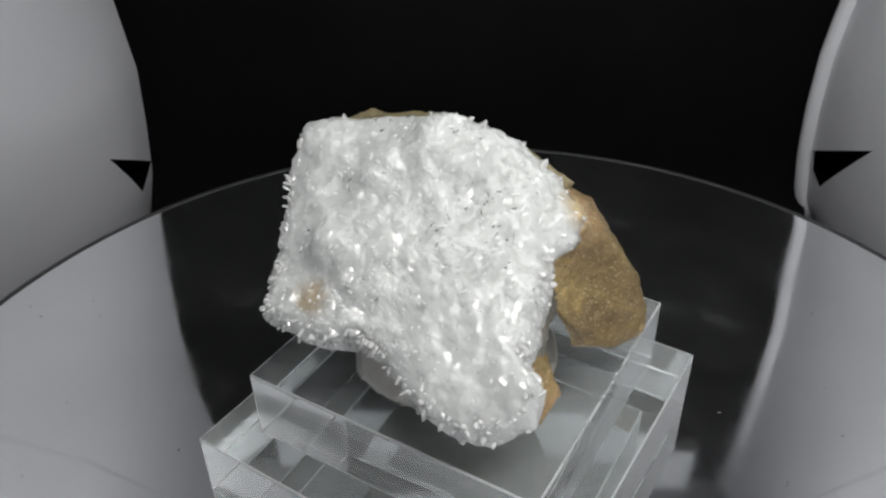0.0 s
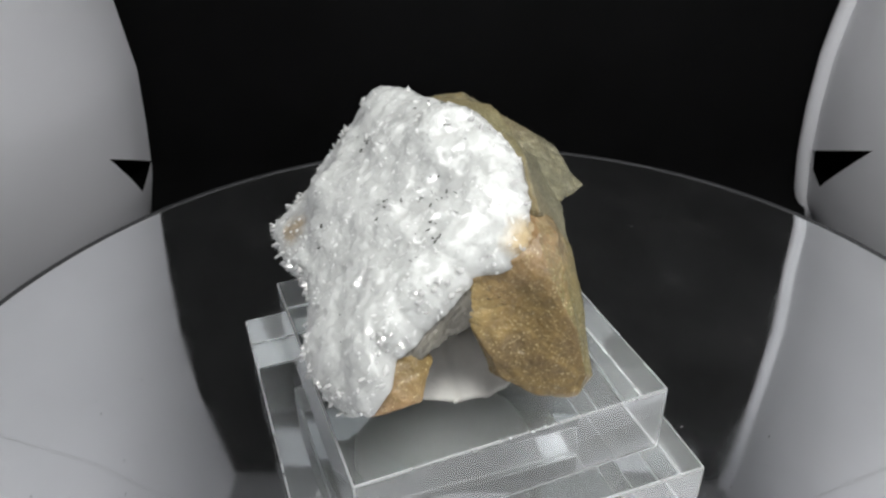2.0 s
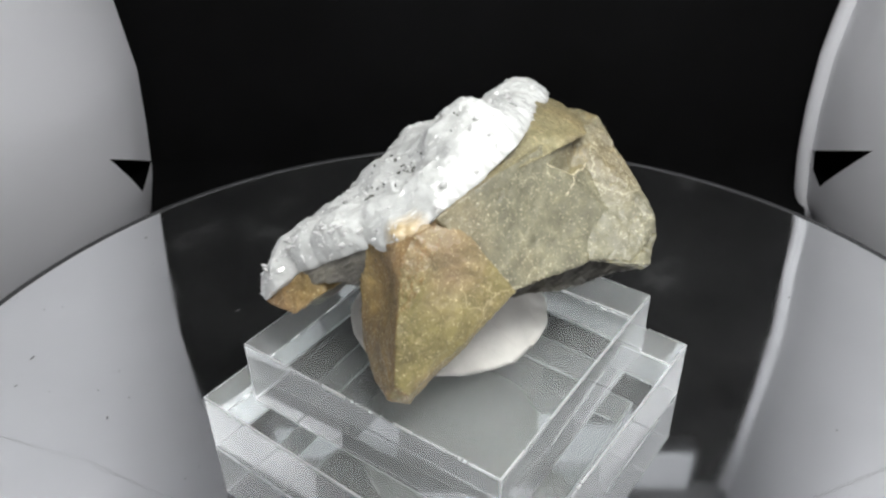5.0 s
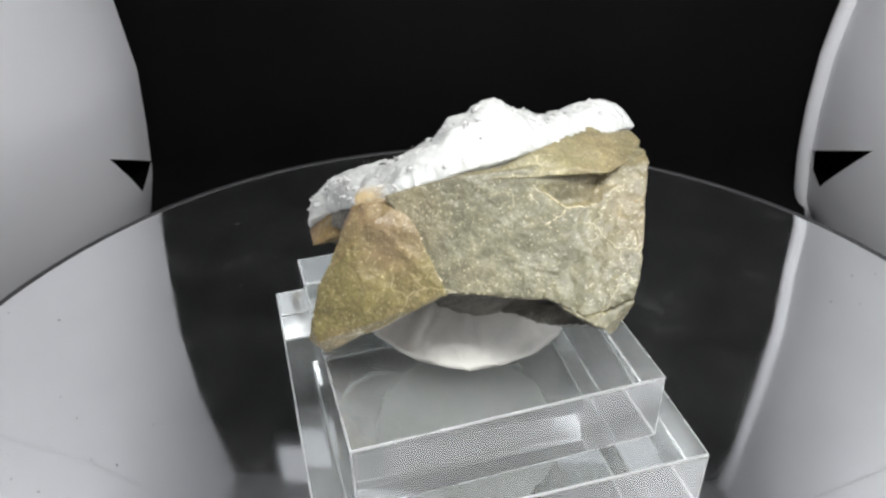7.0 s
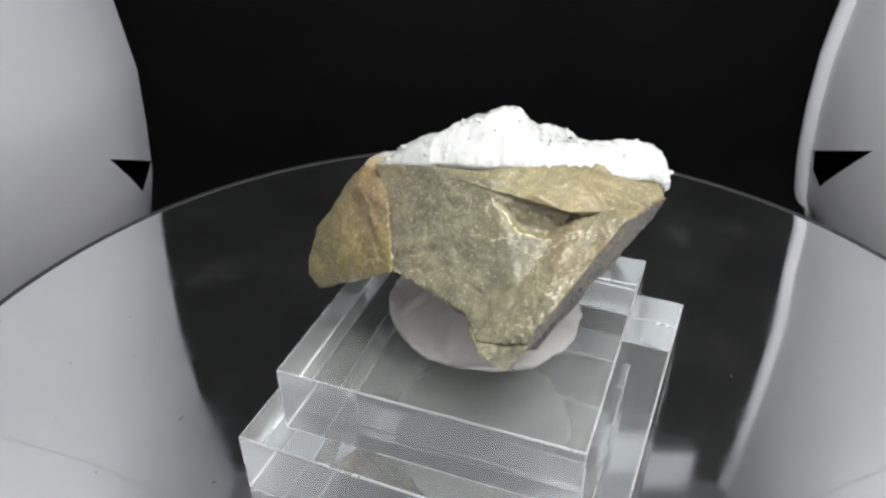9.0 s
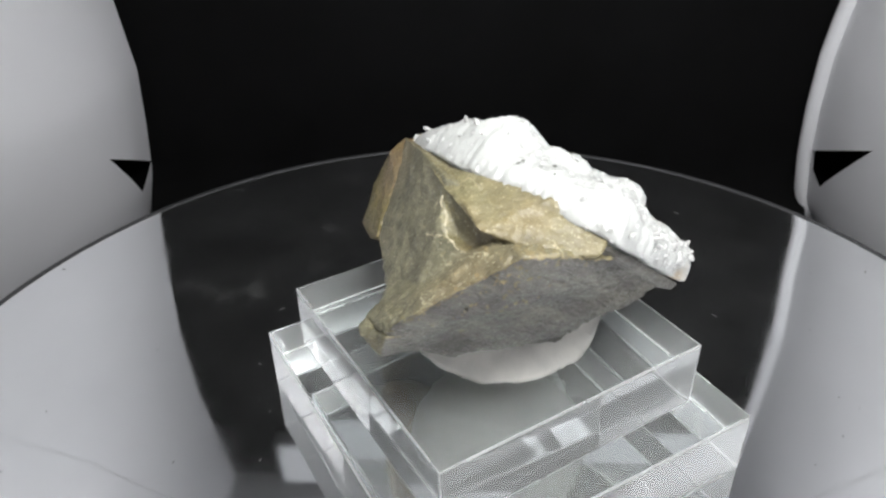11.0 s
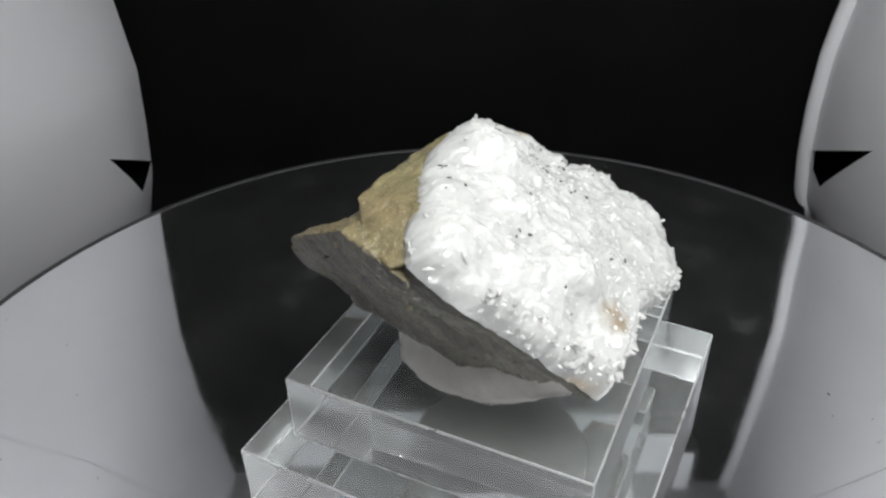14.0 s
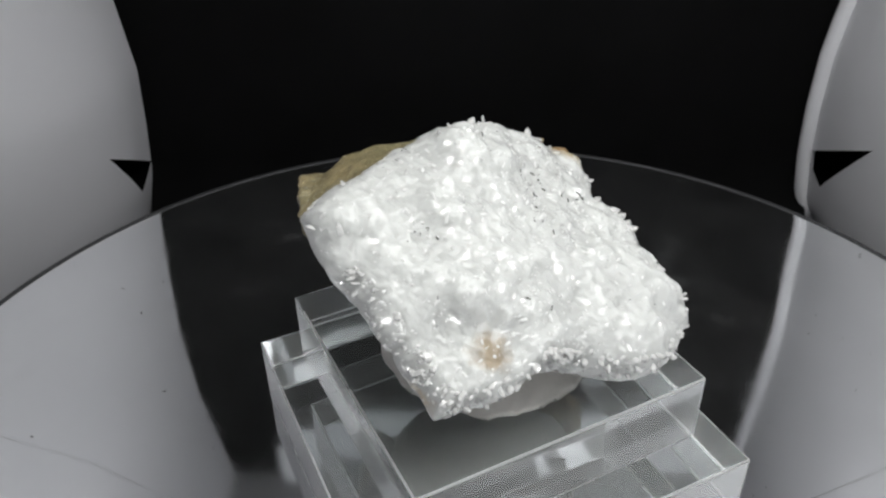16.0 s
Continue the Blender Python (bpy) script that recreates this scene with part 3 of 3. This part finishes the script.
def chunk(corners, seed, size=1.1, rough=0.45, round_off=2, under=False, seat=SEAT, scoops=(), hollows=()):
    """A broken lump of stone between its corners, with an uneven skin."""
    bm = bmesh.new()
    for c in corners:
        bm.verts.new(c)
    bmesh.ops.convex_hull(bm, input=bm.verts[:])
    bmesh.ops.delete(bm, geom=[v for v in bm.verts if not v.link_faces], context="VERTS")
    for _ in range(7):
        long = [e for e in bm.edges if e.calc_length() > size]
        if not long:
            break
        bmesh.ops.subdivide_edges(bm, edges=long, cuts=1)
        bmesh.ops.triangulate(bm, faces=bm.faces[:])
    for _ in range(round_off):
        bmesh.ops.smooth_vert(bm, verts=bm.verts[:], factor=0.5, use_axis_x=True, use_axis_y=True, use_axis_z=True)
    face_out(bm)
    for v in bm.verts:
        p = v.co + Vector((seed, 0, 0))
        d = 1.3 * noise.noise(p * 0.16) + 0.7 * noise.noise(p * 0.45) + 0.35 * noise.noise(p * 1.3)
        ridge = abs(noise.noise(p * 0.3 + Vector((9, 2, 4))))
        d += 0.5 * noise.noise(p * 2.2)
        v.co = v.co + v.normal * rough * (d - 0.8 * max(0.0, 0.12 - ridge) * 6)
    bm.normal_update()
    for c, r, d in scoops:
        # a shallow dish, sunk along the mean direction of the face round its middle
        c = Vector(c)
        near = min(bm.verts, key=lambda v: (v.co - c).length).co.copy()
        way = sum((v.normal for v in bm.verts if (v.co - near).length < r * 0.6), Vector()).normalized()
        for v in bm.verts:
            v.co = v.co - way * d * math.exp(-((v.co - near).length / r) ** 2.5)
    for outline, depth in hollows:
        # a flake broken out of a face: flat floor, sharp edge
        out = Vector((0.60, 0.58, 0.55)).normalized()
        pts = [Vector(p) for p in outline]
        mid = sum(pts, Vector()) / len(pts)
        for v in bm.verts:
            inside, reach = 9.0, 0.0
            for k, (p, q) in enumerate(zip(pts, pts[1:] + pts[:1])):
                wall = (q - p).cross(out).normalized()
                if wall.dot(mid - p) < 0:
                    wall = -wall
                inside = min(inside, (v.co - p).dot(wall))
                if k == 0:
                    reach = (v.co - p).dot(wall)
            if inside > 0 and abs((v.co - mid).dot(out)) < 4:
                v.co = v.co - out * depth * min(1.0, inside / 0.5) * min(1.0, 0.1 + reach / 3.0)
    face_out(bm)
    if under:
        # faces turned down are greyer stone, darkened further for the shade there
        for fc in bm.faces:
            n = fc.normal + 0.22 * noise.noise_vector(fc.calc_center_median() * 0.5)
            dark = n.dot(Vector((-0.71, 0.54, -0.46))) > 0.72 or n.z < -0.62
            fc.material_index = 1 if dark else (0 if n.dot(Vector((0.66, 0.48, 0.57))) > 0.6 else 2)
    bmesh.ops.transform(bm, matrix=seat, verts=bm.verts)
    return bm


# the lumps of the stone, in millimetres from the middle of the turntable
WORLD = Matrix.Scale(MM, 4)
BODY = [(14.6, -4, 56), (11.8, -1.9, 57), (6.6, 3.8, 58.9), (-0.5, 9.6, 59.4), (-8, 11, 59), (-13, 9, 59), (13.6, 7, 43.6), (5, 17.9, 43.6), (3.6, 19, 43.2), (-2.4, 21.4, 48.3),
        (-9.6, 17.4, 54), (-15, 12, 46), (-10, 0, 38), (8, -4, 44), (2, 4, 40), (-8, 8, 38), (-14, 0, 48)]
LEG = [(16, -10.3, 52.2), (16.6, -7, 54.4), (27, -6.8, 34.5), (22.6, -2.6, 40), (25.6, -7, 31.4), (19.3, -8.6, 50.4), (17.6, -3.4, 53.2), (13.5, 1, 52), (12, -2, 55.4), (24.7, -8.6, 42.7), (20.6, -4.6, 46.7), (26.9, -8.8, 36.3), (26.5, -10, 32.8), (25.2, -10.2, 31.6),
       (23.6, -8.2, 30.7), (21.3, -13, 32), (16.8, -15.3, 34.5), (14.8, -15, 33.8), (11.6, -16.4, 43.5), (11, -14.6, 49.4), (13.7, 7.2, 43.6), (18.4, -0.4, 43.4), (14.6, 2.8, 47.1), (12, 0, 42), (12.5, -8, 40)]
PLATE = [(-3.3, 8, 60), (-0.4, 10.3, 58.2), (5.5, 4.9, 58.4), (-6.5, 14.2, 58.8), (-17.2, 8.5, 60.2), (-25.2, 10.6, 57), (-25, 12.8, 56.2), (-20.8, 16, 56.2), (-9.9, 17.3, 57.8), (-23.4, 13, 54.6), (-16.6, 14.6, 53.6), (-10, 12, 55), (-15, 8, 55)]
SLAB = [(-9.8, 17.6, 55), (-20.8, 16.2, 56.8), (-24, 13.5, 55.4), (-26.2, 11, 54.8), (-25, 8, 55), (-17.3, 19.3, 57.2), (-13.4, 21.2, 54.8), (-12, 13.5, 56.5), (-7.6, 25.5, 50), (-3.1, 28.4, 47.4), (-1.9, 28.7, 45.4), (-2.4, 21.4, 48.2),
        (4, 24.5, 43), (5, 18, 43.8), (-17.5, 16.3, 48.2), (-15.6, 17.8, 46.6), (-14.2, 9.6, 36), (-4, 23, 40), (2, 16, 42.4), (-9, 12, 52)]
# a weathered groove along the underside
GROOVE = [((-9, 19.5, 42.5), 4.6, 1.3), ((-14.5, 14.5, 42.5), 4.6, 1.4), ((-20, 9, 42.5), 4.6, 1.4), ((-25, 1.5, 42), 4.2, 1.0)]
SPUR = [(4.1, 26.2, 42.9), (3.1, 27.5, 42.3), (0.4, 26.9, 39.2), (-1.9, 28.6, 44.8), (4.6, 21, 43.2), (4, 17.5, 43.4), (-3, 24, 39.6), (-5, 25, 44), (-3, 20, 45)]
SOLE = [(-14.2, 9.2, 34.8), (-16.8, 3.4, 31.6), (-22.5, -8, 34.8), (-28.6, -10.6, 37.9), (-27.2, -1, 44.1), (-27, 3, 49.6), (-27.6, 6.6, 53.2), (-25, 12.4, 55.2), (-17.4, 15.8, 48), (-15.4, 17.2, 46.4), (0, 26, 39.3),
        (-2.6, 16, 33.2), (-6.5, 18.4, 36.2), (0.5, 13.5, 34), (-10, 6, 45), (0, 2, 31), (-8, -4, 31)]
FOOT = [(4, -33, 1), (9.8, -33, 3.2), (10.9, -31.3, 1.4), (13.8, -28.2, -0.6), (12.6, -22, -0.6), (9.9, -30.5, 4.0), (10.2, -25, 4.3), (11.6, -21.5, 3.4), (4, -27, -0.5), (5, -21, -0.5), (9, -20.5, -1.5)]


CORE = [(-4 + r * math.cos(radians(k)), -3 + r * math.sin(radians(k)), z) for r, z in ((9.0, 30.0), (11.0, 33.5), (12.0, 40.0)) for k in range(0, 360, 40)]
STAIN = [(22.6, -4.8, -0.6), (19.4, -8, 0), (19, -3, 2.2), (20.6, 0.6, -0.4), (21.6, -3, 1.0), (19.4, 0, 0.9), (19.6, -6.2, 1.4), (19.5, -3, -2)]
WEB = [(11, -15, 48.6), (11, -17.3, 42), (8, -22, 41.2), (7.5, -26.5, 42.3), (9, -25.5, 39.8), (4, -18, 42.6), (5, -12, 46), (13, -13.2, 42.4), (12.4, -12, 47.5)]
HOLLOW = [(-0.4, 10.6, 57.2), (-9.4, 16.4, 57.2), (-9.6, 18, 53.6), (-3, 15.3, 54)]
VEINS = [((-0.5, 10.8, 57.4), (-2.2, 13, 55.6), (-3.6, 15, 54.3), (-7, 16.6, 53.4), (-9.8, 17.8, 53)), ((-9.4, 17.4, 53.4), (-6.4, 18.6, 51.4), (-3.8, 20, 49.8), (-2.2, 21.8, 48.4), (1, 23, 45.4)),
         ((-3.4, 15.2, 54.2), (-0.8, 15.2, 53), (1, 14, 52.4)), ((13.2, 1.4, 51), (13.6, 3.4, 48.5), (13.8, 6.2, 44.6))]
SPECKS = [(6.2, 6.7, 22), (7.7, -0.4, 34), (9.7, -3.4, 30), (2.2, -4.4, 20), (10.7, -9.9, 22), (-10.2, -10.7, 16), (-13, 6.5, 18), (-4, 6.8, 8), (8.8, -6.5, 18),
          (-25.0, 1.6, 5), (-1.0, 16.3, 12), (-4.5, 14.5, 14), (-18, -2, 6), (5, -26, 6)]


def crust_top(u, v):
    d = Vector((u, v)) - MID
    a = math.atan2(d.y, d.x)
    return crust_point(a, min(0.97, d.length / RADIUS(a)))


def inclusions():
    """Thin dark threads that lie in clusters on the crust."""
    rnd = random.Random(12)
    bm = bmesh.new()
    for u, v, count in SPECKS:
        for k in range(count // 3):
            if k == 0 or rnd.random() < 0.55:
                p = crust_top(u + rnd.gauss(0, 1.5), v + rnd.gauss(0, 1.5))
            else:
                p = q
            a, ln, w = rnd.uniform(0, 2 * math.pi), 0.15 + 0.75 * rnd.random() ** 2, rnd.uniform(0.03, 0.065)
            q = crust_top(p.x + math.cos(a) * ln, p.y + math.sin(a) * ln)
            up = Vector((0, 0, 0.26 + max(0.0, druse(p))))
            side = (q - p).cross(up)
            if side.length < 1e-6:
                continue
            side = side.normalized() * w
            lo = [bm.verts.new(c) for c in (p + up - side, p + up + side, q + up + side * 0.4, q + up - side * 0.4)]
            mid = bm.verts.new((p + q) / 2 + up * 1.5)
            base = bm.verts.new((p + q) / 2)
            for i in range(4):
                bm.faces.new((lo[i], lo[(i + 1) % 4], mid))
                bm.faces.new((lo[(i + 1) % 4], lo[i], base))
    bmesh.ops.transform(bm, matrix=SEAT, verts=bm.verts)
    return bm


def vein(line, skin, seed):
    """A thin ragged thread of pale mineral that stands a little proud of the stone."""
    rnd = random.Random(seed + 70)
    bm = bmesh.new()
    pts = [Vector(p) for p in line]
    path = []
    for p, q in zip(pts, pts[1:]):
        steps = max(2, int((q - p).length / 0.35))
        path += [p.lerp(q, k / steps) for k in range(steps)]
    last = None
    for k, p in enumerate(path):
        p = p + 0.9 * noise.noise_vector(p * 0.55) + 0.3 * noise.noise_vector(p * 2.0)
        on, nrm, _i, _d = skin.find_nearest(WORLD @ p)
        ahead = (path[min(k + 1, len(path) - 1)] - path[max(k - 1, 0)]).normalized()
        side = ahead.cross(nrm).normalized()
        w = rnd.uniform(0.08, 0.3) * MM * (0.35 if k in (0, len(path) - 1) else 1.0)
        ring = [bm.verts.new(on - side * w - nrm * 0.1 * MM), bm.verts.new(on + nrm * rnd.uniform(0.06, 0.16) * MM), bm.verts.new(on + side * w - nrm * 0.1 * MM)]
        if last and rnd.random() < 0.93:
            for i in range(2):
                bm.faces.new((last[i], last[i + 1], ring[i + 1], ring[i]))
        last = ring
    bmesh.ops.delete(bm, geom=[v for v in bm.verts if not v.link_faces], context="VERTS")
    return bm


def mineral():
    root = new("mineral_specimen")
    tagged(root, "white drusy quartz crust on a brown and olive stone", "mineral")
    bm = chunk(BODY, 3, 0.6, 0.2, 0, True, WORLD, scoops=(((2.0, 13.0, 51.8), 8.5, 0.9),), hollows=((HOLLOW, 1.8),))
    skin = BVHTree.FromBMesh(bm)
    stone = part("stone", bm, M_STONE, root, "olive grey fine-grained stone, grey underside darkened for shade", True)
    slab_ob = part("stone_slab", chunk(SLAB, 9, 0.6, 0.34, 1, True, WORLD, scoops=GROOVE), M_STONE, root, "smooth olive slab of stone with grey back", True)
    spur = part("stone_spur", chunk(SPUR, 15, 0.55, 0.3, 0, True, WORLD), M_STONE, root, "olive grey spur of stone, grey underside darkened for shade", True)
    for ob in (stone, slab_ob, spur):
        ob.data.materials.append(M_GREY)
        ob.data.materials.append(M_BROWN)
    for k, line in enumerate(VEINS):
        part("vein", vein(line, skin, k), M_VEIN, stone, "pale ragged vein")
    part("stone_plate", chunk(PLATE, 60, 0.6, 0.25, 1, seat=WORLD), M_BROWN, root, "thin olive layer of stone under the crust", True)
    part("stone_backing", backing(), M_GREY, root, "dark stone skin under the crust", True)
    part("stone_core", chunk(CORE, 33, seat=WORLD), M_GREY, root, "grey rough core of stone over the putty, darkened for shade", True)
    part("stone_sole", chunk(SOLE, 52, 0.6, 0.5, 1, seat=WORLD, scoops=GROOVE), M_GREY, root, "grey bedded underside of the stone, darkened for shade", True)
    leg = part("stone_leg", chunk(LEG, 21, 0.5, 0.2, 0, seat=WORLD, scoops=(((16.8, -12.4, 43.5), 5.0, 1.7), ((14.6, -13.0, 38.2), 3.0, 0.8), ((18.2, -2.0, 48.2), 3.6, 0.7))), M_OCHRE, root, "ochre brown broken lump of stone", True)
    leg.data.materials.append(M_RUST)
    for p in leg.data.polygons:
        # its other side is weathered yellow
        p.material_index = 1 if p.normal.dot(Vector((0.45, 0.85, 0.25))) + 0.25 * noise.noise(p.center * 300) > 0.4 else 0
    part("stone_web", chunk(WEB, 64, 0.6, 0.35, 1, seat=WORLD), M_GREY, root, "grey rough stone between foot and leg", True)
    part("stone_foot", chunk(FOOT, 40, 0.8, 0.25, 1), M_OCHRE, root, "small ochre brown chip of stone", True)
    part("crust", crust_mesh(), M_CRUST, root, "milky white quartz crust", True)
    part("stain", chunk(STAIN, 80, 0.7, 0.35, 1), M_TAN, root, "tan iron-stained patch at the crust's edge", True)
    tagged(part("dark_inclusion", inclusions(), M_INCL, root, "fine dark branching inclusions"), kind="stuff")
    me = crystals_mesh(2900, 7)
    me.materials.append(M_POINTS)
    pts = new("crystal_druse", me)
    pts.parent = root
    tagged(pts, "small clear and white quartz points", kind="stuff")
    rim_crystals(root, 290, 11)
    return root


MOVERS = [turntable(), acrylic_stand(), putty(), mineral()]


def motions():
    """All that stands on the turntable turns with it at one even speed."""
    for ob in MOVERS:
        walk(ob, [(k * 0.5, pose(0, 0, 0, 0, 0, TURN * k * 0.5)) for k in range(33)])


motions()
